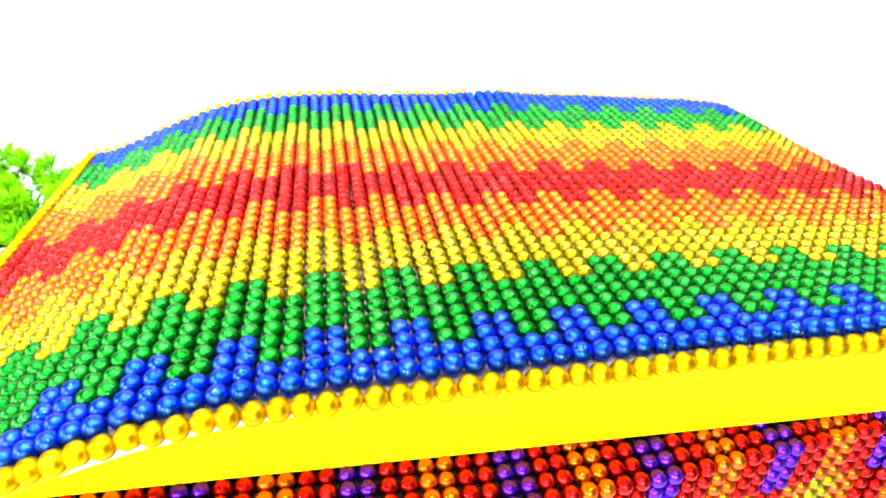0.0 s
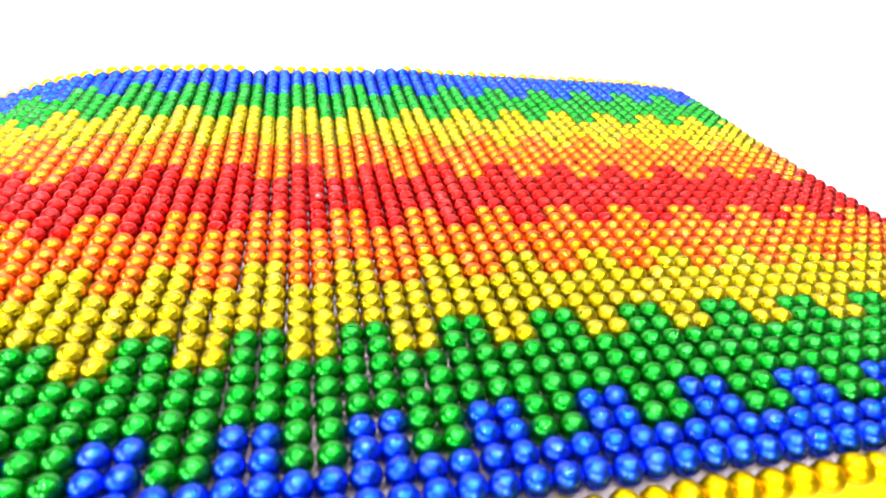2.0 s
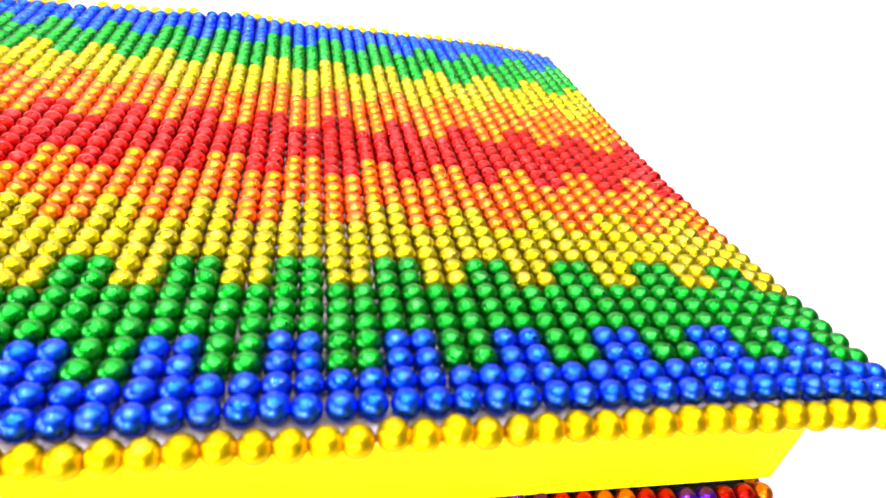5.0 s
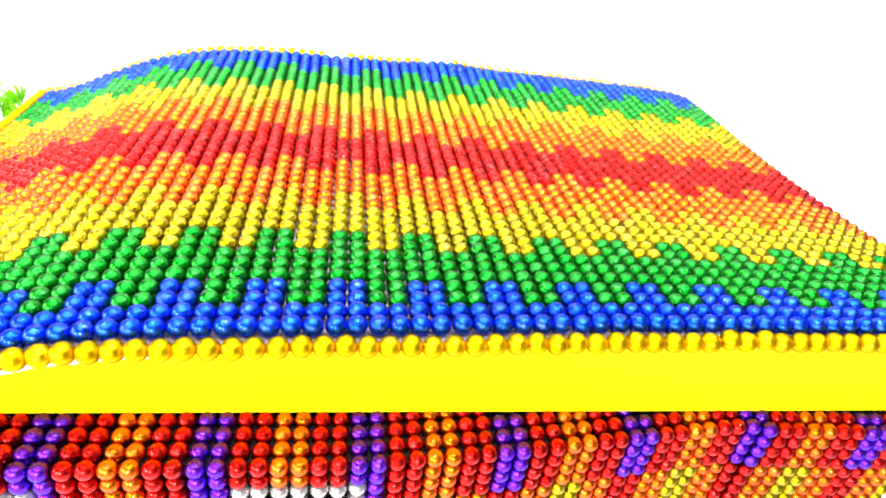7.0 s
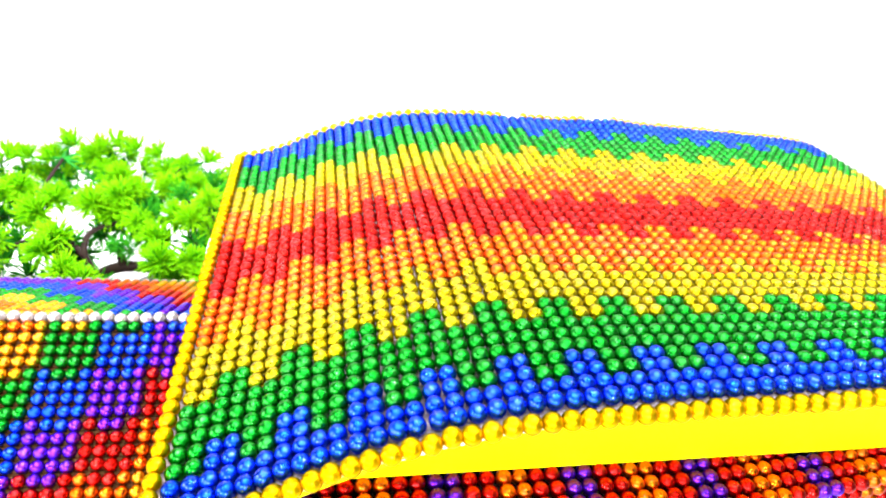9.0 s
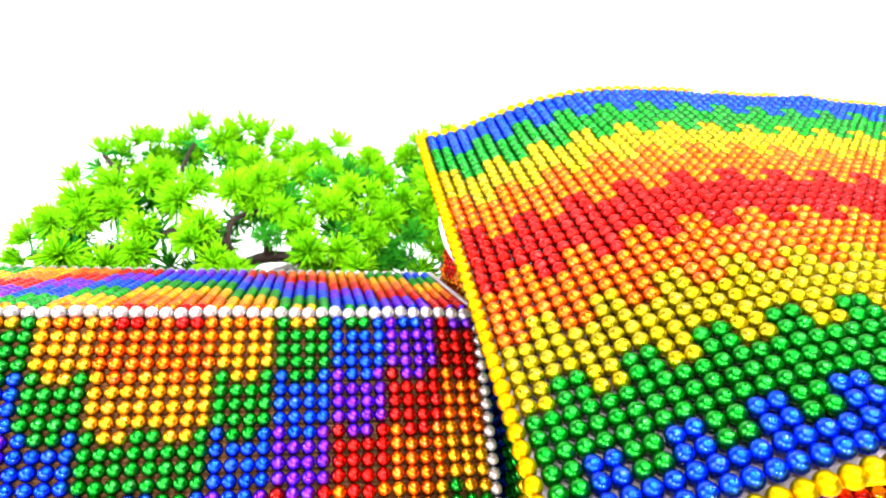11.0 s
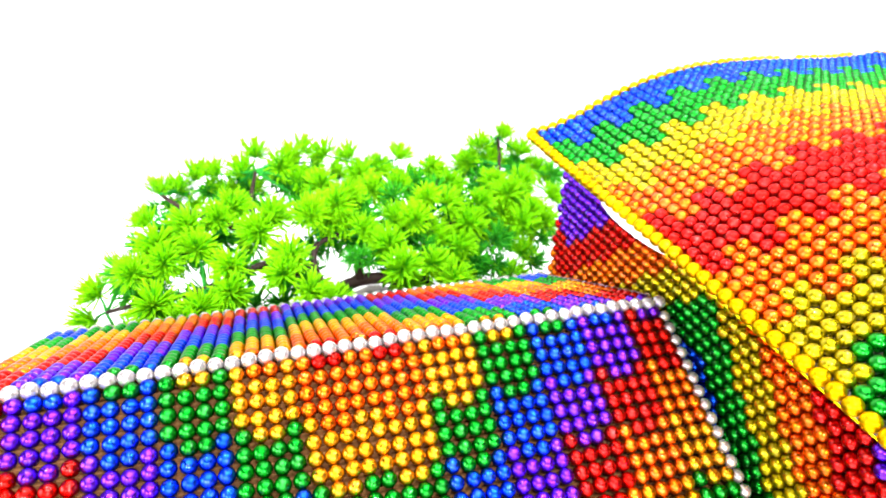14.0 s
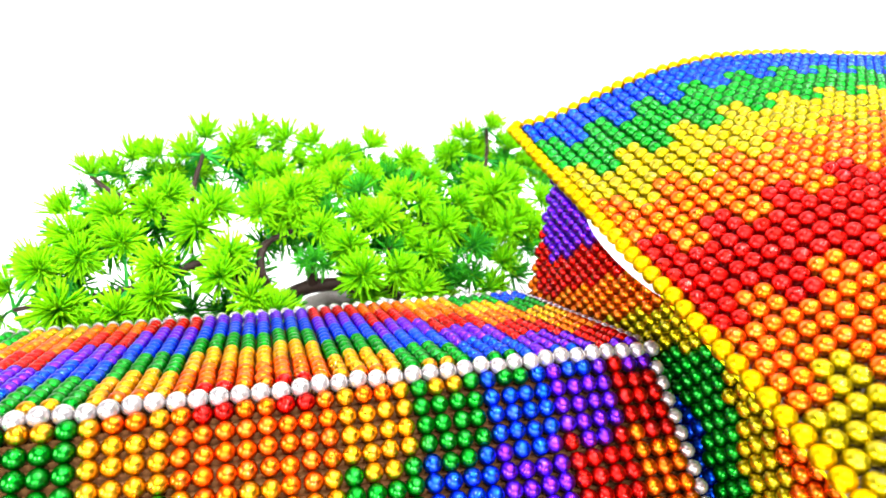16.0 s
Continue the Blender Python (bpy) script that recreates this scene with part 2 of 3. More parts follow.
def roof_point(i, j, lift=0.0):
    """Column i, row j of the roof's bead grid; lift is along the roof's normal."""
    u, v = (i - 35) / 35, j / 41
    x, z = np.interp(i, STEPS, RUN), np.interp(i, STEPS, RISE)
    z += v * (WARP[0] * u + WARP[1] * u ** 2 + WARP[2] * u ** 3) + v * (1 - v) * (WARP[3] + WARP[4] * u)
    z += 0.4 * math.exp(-((i - 40.0) / 3.0) ** 2 - ((j - 42.5) / 2.5) ** 2)
    a = np.interp(i, STEPS, ANGLE)
    x, z = x - lift * math.sin(a), z + lift * math.cos(a)
    x, z = x * math.cos(LEAN) - z * math.sin(LEAN), x * math.sin(LEAN) + z * math.cos(LEAN)
    # towards its rear edge the sheet sags and spreads a little
    x += v * v * (-0.217 - 0.733 * u - 0.417 * u ** 2)
    z += v * v * (-0.101 + 1.265 * u + 0.091 * u ** 2 - 1.053 * u ** 3)
    z += v ** 8 * (0.153 - 0.590 * u - 0.291 * u ** 2 + 0.178 * u ** 3)
    return (x, j + v * v * (-0.847 - 0.083 * u), z)


def roof_colour(i, j):
    k = min(j, 41 - j) - (4 if i % 4 >= 2 else 2)
    return BLUE if k < 0 else (GREEN, YELLOW, ORANGE, RED)[min(k // 5, 3)]


def strip_solid(name, us, vs, top, bottom, mats, parent, label, edge_index=1):
    """A bent sheet between two surfaces, with its own rim."""
    verts, faces, kinds = [], [], []
    nu, nv = len(us), len(vs)
    for lift in (top, bottom):
        for u in us:
            for v in vs:
                verts.append(place(*roof_point(u, v, lift)))
    def at(s, a, b):
        return s * nu * nv + a * nv + b
    for a in range(nu - 1):
        for b in range(nv - 1):
            faces.append((at(0, a, b), at(0, a + 1, b), at(0, a + 1, b + 1), at(0, a, b + 1)))
            faces.append((at(1, a, b), at(1, a, b + 1), at(1, a + 1, b + 1), at(1, a + 1, b)))
            kinds += [0, 0]
    for a in range(nu - 1):
        faces.append((at(1, a, 0), at(1, a + 1, 0), at(0, a + 1, 0), at(0, a, 0)))
        faces.append((at(0, a, nv - 1), at(0, a + 1, nv - 1), at(1, a + 1, nv - 1), at(1, a, nv - 1)))
        kinds += [edge_index, edge_index]
    for b in range(nv - 1):
        faces.append((at(0, 0, b), at(0, 0, b + 1), at(1, 0, b + 1), at(1, 0, b)))
        faces.append((at(1, nu - 1, b), at(1, nu - 1, b + 1), at(0, nu - 1, b + 1), at(0, nu - 1, b)))
        kinds += [2, 2]
    me = bpy.data.meshes.new(name)
    me.from_pydata(verts, [], faces)
    for m in mats:
        me.materials.append(m)
    me.polygons.foreach_set("material_index", kinds)
    ob = new(name, me)
    ob.parent = parent
    return tagged(ob, label)


roof = base("curved_roof", (0, 0, 0), "curved toy roof of glossy beads in rainbow zigzag stripes", "toy roof")
sheet = strip_solid("backing_sheet", [k for k in np.arange(-0.95, 70.4, 1.0)] + [70.4], [-1.1] + list(range(0, 43, 3)) + [43.3],
            -0.50, -0.66, (GREY_SHEET, PALE_EDGE, YELLOW_BOARD), roof, "thin pale sheet with a white edge under the beads")
spots = []
for i in range(COLUMNS):
    for j in range(ROWS):
        x, y, z = roof_point(i + random.gauss(0, 0.022), j + random.gauss(0, 0.022), random.gauss(0, 0.02))
        spots.append((x, y, z, 0.525, roof_colour(i, j)))
beads(sheet, spots, lambda x, y, z: y < 4.5 and -34 < x < 33)

# ---- its rim of larger golden beads ----
rim = []
for k in range(71):
    lift = float(np.interp(k, (13, 27), (-0.13, -0.38))) + (0.16 if k in (50, 52) else random.gauss(0, 0.03))
    rim.append((*roof_point(k - 0.5 + random.gauss(0, 0.02), -1.12 + random.gauss(0, 0.03), lift), 0.55, GOLD))
    rim.append((*roof_point(k - 0.5 + random.gauss(0, 0.02), 43.0, random.gauss(0, 0.03) - (0.5 if k in (29, 30, 39, 40, 41) else 0)), 0.50, GOLD))
for k in range(44):
    rim.append((*roof_point(-1.02, k * 0.995 - 0.4, 0.02 + random.gauss(0, 0.02)), 0.50, GOLD))
beads(roof, rim, lambda x, y, z: True)

# ---- roof core: yellow gable board in front, white foam behind ----
LEDGE = -8.85
GABLE_LEFT, GABLE_RIGHT, GABLE_FRONT = -31.2, 34.7, 1.95


def gable(name, y0, y1, left, top, low, mat, label, parent):
    n = 60
    verts, faces = [], []
    for y in (y0, y1):
        for k in range(n + 1):
            i = -0.6 + (69.4 + 0.6) * k / n
            x, _, z = roof_point(i, max(y, 0), top)
            x = min(max(x, left), GABLE_RIGHT)
            verts += [place(x, y, z), place(x, y, min(low, z - 0.7))]
    m = 2 * (n + 1)
    for k in range(n):
        a = 2 * k
        faces.append((a + 1, a + 3, a + 2, a))
        faces.append((m + a, m + a + 2, m + a + 3, m + a + 1))
        faces.append((a, a + 2, m + a + 2, m + a))
        faces.append((a + 3, a + 1, m + a + 1, m + a + 3))
    faces.append((0, m, m + 1, 1))
    faces.append((2 * n, 2 * n + 1, m + 2 * n + 1, m + 2 * n))
    me = bpy.data.meshes.new(name)
    me.from_pydata(verts, [], faces)
    me.materials.append(mat)
    ob = new(name, me)
    ob.parent = parent
    return tagged(ob, label)


gable("gable_board", GABLE_FRONT, GABLE_FRONT + 1.0, -40.0, -0.78, LEDGE + 0.45, YELLOW_BOARD, "flat bright yellow gable board with an arched top", roof)
gable("foam_core", GABLE_FRONT + 1.02, 39.5, GABLE_LEFT, -2.4, LEDGE - 0.40, WHITE_BOARD, "white foam core under the roof sheet", roof)

# torn white paper between the rim and the gable board
bm = bmesh.new()
rings = []
for k in range(90):
    i = 5 + k * 0.5
    deep = 0.30 + 0.36 * max(0.0, math.sin(math.pi * min(1, (i - 5) / 17))) + 0.10 * noise.noise(Vector((i * 0.8, 1.7, 0))) + (0.16 if 20.5 < i < 22 else 0)
    rings.append([bm.verts.new(place(*roof_point(i, y, h))) for y, h in ((-0.75, -0.67), (-0.70, -0.70 - deep), (1.9, -0.72 - deep), (1.9, -0.67))])
for a, b in zip(rings, rings[1:]):
    for h in range(4):
        bm.faces.new((a[h], a[(h + 1) % 4], b[(h + 1) % 4], b[h]))
bm.faces.new(rings[0])
bm.faces.new(rings[-1][::-1])
bmesh.ops.recalc_face_normals(bm, faces=bm.faces)
part("paper_edge", bm, WHITE_BOARD, roof, "torn white paper edge under the rim")

# yellow edge of the roof sheet where it reaches down past the ledge
bm = bmesh.new()
rings = []
for k in range(27):
    i = -1.0 + k * 0.55
    deep = 0.46 * min(1.0, (13.6 - i) / 3.0)
    rings.append([bm.verts.new(place(*roof_point(i, y, h))) for y, h in ((-1.0, -0.67), (-0.96, -0.70 - deep), (1.9, -0.72 - deep), (1.9, -0.67))])
for a, b in zip(rings, rings[1:]):
    for h in range(4):
        bm.faces.new((a[h], a[(h + 1) % 4], b[(h + 1) % 4], b[h]))
bm.faces.new(rings[0])
bm.faces.new(rings[-1][::-1])
bmesh.ops.recalc_face_normals(bm, faces=bm.faces)
part("sheet_edge", bm, YELLOW_BOARD, roof, "yellow edge of the roof sheet at the low eave")

# a strip of the white foam that shows outside the rim
bm = bmesh.new()
rings = []
for k in range(17):
    j = 20.5 + k * 0.55
    out = -0.95 - 0.7 * math.sin(math.pi * k / 16) ** 0.7
    rings.append([bm.verts.new(place(*roof_point(i, j, h))) for i, h in ((out, -0.30), (0.2, -0.52), (0.2, -0.9), (out + 0.1, -0.75))])
for a, b in zip(rings, rings[1:]):
    for h in range(4):
        bm.faces.new((a[h], a[(h + 1) % 4], b[(h + 1) % 4], b[h]))
bm.faces.new(rings[0])
bm.faces.new(rings[-1][::-1])
bmesh.ops.recalc_face_normals(bm, faces=bm.faces)
part("foam_edge", bm, WHITE_BOARD, roof, "white foam edge bulging beside the rim")

# ---- the house body ----
house = base("bead_house", (0, 0, 0), "toy house walls covered with red, orange and purple beads", "toy house")
bm = bmesh.new()
box(bm, place(-30.75, 2.7, TABLE), place(33.85, 40.6, LEDGE - 0.42), 0.002)
part("body_board", bm, DARK_CARD, house, "dark card box behind the beads")
EDGE_X = (-31, -4, 5.9, 14.2, 21.2, 22.4, 31, 35)
EDGE_Y = (-1.38, -1.34, -0.55, 0.38, 1.15, 0.80, 0.40, 0.40)


def edge(x):
    """How far back the front edge of the ledge lies."""
    return float(np.interp(x, EDGE_X, EDGE_Y))


bm = bmesh.new()
rings = []
for x in np.linspace(-30.7, 34.2, 46):
    y = edge(x) + 0.5
    rings.append([bm.verts.new(place(*p)) for p in ((x, y, TABLE), (x, y, LEDGE - 0.46), (x, 2.68, LEDGE - 0.46), (x, 2.68, TABLE))])
for a, b in zip(rings, rings[1:]):
    for h in range(4):
        bm.faces.new((a[h], a[(h + 1) % 4], b[(h + 1) % 4], b[h]))
bm.faces.new(rings[0])
bm.faces.new(rings[-1][::-1])
bmesh.ops.recalc_face_normals(bm, faces=bm.faces)
front_wall = part("front_wall", bm, DARK_CARD, house, "bowed front wall with purple, red and orange bead columns")
bm = bmesh.new()
box(bm, place(-30.80, -0.7, TABLE), place(-30.76, 40.5, LEDGE - 0.44))
side_wall = part("side_wall", bm, DARK_CARD, house, "side wall with rainbow bead chevrons")
WALL_PITCH = 1.045
front = []
for k in range(-18, 45):
    x = -11.9 + k * WALL_PITCH
    m = k % 8
    start = PURPLE - 6 if m in (0, 1) else ORANGE if m in (4, 5) else RED
    for r in range(-1, 24):
        if r < 3:
            y, z = edge(x) + (3 - r) * 1.03, LEDGE
            if y > 2.4:
                continue
        else:
            y, z = edge(x), LEDGE - (r - 3) * 0.98
        c = (start + ((r - 7) // 4 + 1 if r > 6 else 0)) % 6
        q = (k + 16) % 16
        if k < 9 and 2 <= q <= 8 and r >= 5:
            c = WHITE if r == 5 or q in (2, 5, 8) else BLACK
        front.append((x + random.gauss(0, 0.02), y, z + random.gauss(0, 0.02), 0.52, c))
beads(front_wall, front, lambda x, y, z: z > LEDGE - 4.5 and -26 < x < 35)


def side_colour(y, z):
    y = 76.6 - y if y > 38.3 else y
    q = 19.2 - abs(y - 19.2) - z
    return (PURPLE, RED, ORANGE, YELLOW, GREEN, BLUE, PURPLE, RED, ORANGE, YELLOW)[min(max(int((q - 17.4) // 4.05) + 1, 0), 9)]


side = []
for r in range(26):
    for k in range(41):
        y = -0.7 + (k + 0.5 * (r % 2)) * 1.02
        z = LEDGE - 0.6 - r * 0.9
        side.append((-31.2 + random.gauss(0, 0.03), y + random.gauss(0, 0.02), z + random.gauss(0, 0.02), 0.515,
                     BLUE if r == 0 and y > 30 else side_colour(y, z)))
beads(side_wall, side, lambda x, y, z: 4 < y < 24 and z > -19 and z < -11)
right = []
for r in range(24):
    for k in range(10):
        z = LEDGE - 0.6 - r * 0.95
        right.append((34.35, 1.4 + (k + 0.5 * (r % 2)) * 1.02, z, 0.475, (ORANGE, RED, ORANGE, YELLOW, GREEN)[min(r // 5, 4)]))
beads(house, right, lambda x, y, z: False)

# ---- the lower wing with its gabled bead roof ----
wing = base("gabled_wing", (0, 0, 0), "low toy wing whose gabled roof carries rainbow bead blocks", "toy house")
ACROSS = Vector((-0.990, 0.020, 0.0))
DOWN_FRONT = Vector((0.0, -0.857, -0.485))
DOWN_BACK = Vector((0.0, 0.872, -0.436))
WING_COLUMNS, WING_ROWS, BACK_ROWS = 46, 21, 20


def wing_colour(c, r):
    k = (c + 1) // 4
    away = 5 - k if k <= 5 else k - 6
    inner = 1 if (c + 1) % 4 in (1, 2) else 0
    c = (1 + away + (r - inner) // 4) % 6
    return AMBER if c == YELLOW else c


near, far = [], []
for c in range(WING_COLUMNS):
    for r in range(WING_ROWS):
        s = Vector((-33.79, 21.556, -13.139)) + ACROSS * (c + random.gauss(0, 0.03)) + DOWN_FRONT * (r + random.gauss(0, 0.03))
        near.append((*s, 0.505, wing_colour(c, r)))
    for r in range(BACK_ROWS):
        s = Vector((-33.79, 23.0, -13.0)) + ACROSS * (c + random.gauss(0, 0.03)) + DOWN_BACK * (r * 0.955)
        far.append((*s, 0.475, wing_colour(c, r)))
pearls = []
for k in range(47):
    s = Vector((-33.0, 22.2, -12.72)) + ACROSS * (k * 1.0)
    pearls.append((s.x, s.y + random.gauss(0, 0.05), s.z + random.gauss(0, 0.05), 0.51, WHITE))
for end in (-33.0, -79.6):
    for r in range(1, 22):
        s = Vector((end, 22.0, -12.95)) + DOWN_FRONT * (r * 0.985)
        pearls.append((s.x, s.y, s.z, 0.46, WHITE))
    for r in range(1, 22):
        s = Vector((end, 22.6, -12.85)) + DOWN_BACK * (r * 0.94)
        pearls.append((s.x, s.y, s.z, 0.42, WHITE))
for k in range(47):
    s = Vector((-33.0, 23.0, -13.0)) + ACROSS * k + DOWN_BACK * (20.0 * 0.955)
    pearls.append((s.x, s.y, s.z, 0.47, WHITE))

def panel(name, a, across, down, thick, mat, label):
    """A corrugated board from corner a, along two sides, as thick as given below it."""
    n = across.cross(down).normalized()
    if n.z > 0:
        n = -n
    bm = bmesh.new()
    steps = 4 * 42
    rings = []
    for k in range(steps + 1):
        p = a + down * (k / steps)
        wave = n * (0.10 * (1 - math.cos(k * math.pi / 2)))
        rings.append([bm.verts.new(place(*q)) for q in (p + wave, p + across + wave, p + across + n * thick, p + n * thick)])
    for p, q in zip(rings, rings[1:]):
        for h in range(4):
            bm.faces.new((p[h], p[(h + 1) % 4], q[(h + 1) % 4], q[h]))
    bm.faces.new(rings[0])
    bm.faces.new(rings[-1][::-1])
    bmesh.ops.recalc_face_normals(bm, faces=bm.faces)
    return part(name, bm, mat, wing, label)


front_panel = panel("front_panel", Vector((-32.95, 21.95, -13.42)), Vector((-46.7, 0.0, 0)), DOWN_FRONT * 21.2, 0.5, CARDBOARD, "brown corrugated cardboard slope")
back_panel = panel("back_panel", Vector((-32.95, 22.45, -13.42)), Vector((-46.7, 0.0, 0)), DOWN_BACK * 20.0, 0.5, CARDBOARD, "brown corrugated cardboard slope")
bm = bmesh.new()
box(bm, place(-78.5, 6.0, TABLE), place(-34.0, 38.5, -23.6), 0.002)
part("wing_box", bm, CARDBOARD, wing, "brown cardboard box under the gabled roof")
beads(front_panel, near, lambda x, y, z: y > 15.4 and x > -77)
beads(back_panel, far, lambda x, y, z: y < 30)
beads(wing, pearls, lambda x, y, z: True)

# ---- plastic bonsai tree behind the wing ----
tree = base("bonsai_tree", (0, 0, 0), "lime green plastic bonsai tree with dark brown trunk", "tree")
tree_rng = random.Random(11)


def limb(points, r0, r1, name="branch", sides=9, mat=None):
    """A tapered, slightly knotty limb along a smoothed line."""
    pts = [Vector(p) for p in points]
    line = []
    for k in range(len(pts) - 1):
        a, b = pts[max(k - 1, 0)], pts[k]
        c, d = pts[k + 1], pts[min(k + 2, len(pts) - 1)]
        for s in range(6):
            t = s / 6
            line.append(0.5 * ((2 * b) + (c - a) * t + (2 * a - 5 * b + 4 * c - d) * t * t + (3 * b - a - 3 * c + d) * t ** 3))
    line.append(pts[-1])
    bm = bmesh.new()
    rings = []
    for k, q in enumerate(line):
        d = (line[min(k + 1, len(line) - 1)] - line[max(k - 1, 0)]).normalized()
        s = d.cross(Vector((0.3, 0.2, 1))).normalized()
        w = d.cross(s)
        r = r0 + (r1 - r0) * k / (len(line) - 1)
        rings.append([bm.verts.new(place(*(q + (s * math.cos(g) + w * math.sin(g)) * r * (1 + 0.22 * noise.noise(Vector((k * 0.5, g * 1.3, r0 * 3)))))))
                      for g in (2 * math.pi * h / sides for h in range(sides))])
    for a, b in zip(rings, rings[1:]):
        for h in range(sides):
            bm.faces.new((a[h], a[(h + 1) % sides], b[(h + 1) % sides], b[h]))
    bm.faces.new(rings[0][::-1])
    bm.faces.new(rings[-1])
    bmesh.ops.recalc_face_normals(bm, faces=bm.faces)
    for f in bm.faces:
        f.smooth = True
    return part(name, bm, mat or BARK, tree)


def tuft_mesh(seed, count, widest, mats):
    """A brush of pointed plastic needles round the z axis, out to the widest angle from it; dark at the root, pale at the tips."""
    rng = random.Random(seed)
    verts, faces, kinds = [], [], []
    for k in range(count):
        z = 1 - (k + 0.5) / count * (1 - math.cos(radians(widest)))
        g = k * 2.39996 + rng.uniform(-0.3, 0.3)
        s = math.sqrt(max(0, 1 - z * z))
        d = Vector((s * math.cos(g), s * math.sin(g), z)) + Vector([rng.uniform(-0.2, 0.2) for _ in range(3)])
        d.normalize()
        side = d.cross(Vector((0.1, 0.2, 1))).normalized()
        up = side.cross(d)
        length, bend = rng.uniform(0.7, 1.12), rng.uniform(-0.1, 0.25)
        o = len(verts)
        for f, w in ((0.03, 0.020), (0.22, 0.032), (0.70, 0.043), (0.92, 0.032), (1.0, 0.008)):
            c = d * length * f + up * bend * f * f
            for h in (0.0, 2.1, 4.2):
                verts.append(c + (side * math.cos(h) * 1.25 + up * math.sin(h) * 0.6) * w)
        for r in range(4):
            for h in range(3):
                a, b = o + r * 3 + h, o + r * 3 + (h + 1) % 3
                faces.append((a, b, b + 3, a + 3))
                kinds.append((1, 1, 0, 0)[r] if k % 3 == 0 else (1, 0, 0, 0)[r])
        faces.append((o + 12, o + 13, o + 14))
        kinds.append(0)
    me = bpy.data.meshes.new("leaf_tuft")
    me.from_pydata(verts, [], faces)
    for m in mats:
        me.materials.append(m)
    me.polygons.foreach_set("material_index", kinds)
    me.polygons.foreach_set("use_smooth", [True] * len(faces))
    return me


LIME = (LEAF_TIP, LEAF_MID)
DEEP = (LEAF_SHADE, LEAF_BASE)
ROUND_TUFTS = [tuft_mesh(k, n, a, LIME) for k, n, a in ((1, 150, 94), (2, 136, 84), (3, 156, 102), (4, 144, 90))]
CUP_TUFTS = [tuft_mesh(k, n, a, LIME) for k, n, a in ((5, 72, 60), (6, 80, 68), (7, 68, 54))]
# darker tufts that also carry the shade inside and behind the crown
MID_TUFTS = [tuft_mesh(k, n, a, (LEAF_SHADE, LEAF_BASE)) for k, n, a in ((10, 72, 96), (11, 66, 88))]
SHADE_TUFTS = [tuft_mesh(k, n, a, DEEP) for k, n, a in ((8, 60, 100), (9, 54, 90))]


def tuft(spot, out, size, kinds):
    ob = new("leaf_tuft", tree_rng.choice(kinds))
    ob.parent = tree
    q = out.to_track_quat("Z", "Y").to_matrix().to_4x4() @ pose(0, 0, 0, 0, 0, tree_rng.uniform(0, 360))
    ob.matrix_basis = Matrix.Translation(place(*spot)) @ q @ Matrix.Diagonal((size * U, size * U, size * U, 1))


def rod(a, b, r0, r1):
    """A thin tapered stem from a to b, slightly bent."""
    bm = bmesh.new()
    d = (b - a).normalized()
    s = d.cross(Vector((0.31, 0.17, 0.94))).normalized()
    w = d.cross(s)
    sag = Vector((tree_rng.uniform(-0.3, 0.3), 0, tree_rng.uniform(-0.1, 0.35)))
    rings = [[bm.verts.new(place(*(p + (s * math.cos(g) + w * math.sin(g)) * r))) for g in (0, 1.2566, 2.5133, 3.7699, 5.0265)]
             for p, r in ((a, r0), ((a + b) / 2 + sag, (r0 + r1) / 2), (b, r1))]
    for p, q in zip(rings, rings[1:]):
        for h in range(5):
            bm.faces.new((p[h], p[(h + 1) % 5], q[(h + 1) % 5], q[h]))
    bm.faces.new(rings[-1])
    bmesh.ops.recalc_face_normals(bm, faces=bm.faces)
    part("twig", bm, LEAF_BASE, tree)


# the arched trunk, its stub, and the limbs that carry the crown
limb([(-57.5, 49.6, -38.5), (-55.8, 49.1, -31.0), (-54.1, 48.7, -26.9), (-52.3, 48.5, -25.3), (-50.3, 48.5, -24.8), (-47.9, 48.5, -25.0), (-44.7, 48.6, -26.0), (-42.6, 49.0, -27.0), (-40.6, 50.0, -30.5), (-39.0, 51.0, -38.5)], 0.72, 0.66, "trunk", 12)
limb([(-50.8, 48.5, -24.7), (-50.9, 48.5, -23.4), (-51.0, 48.5, -22.9), (-50.5, 48.6, -22.2)], 0.62, 0.3, "stub", 10)
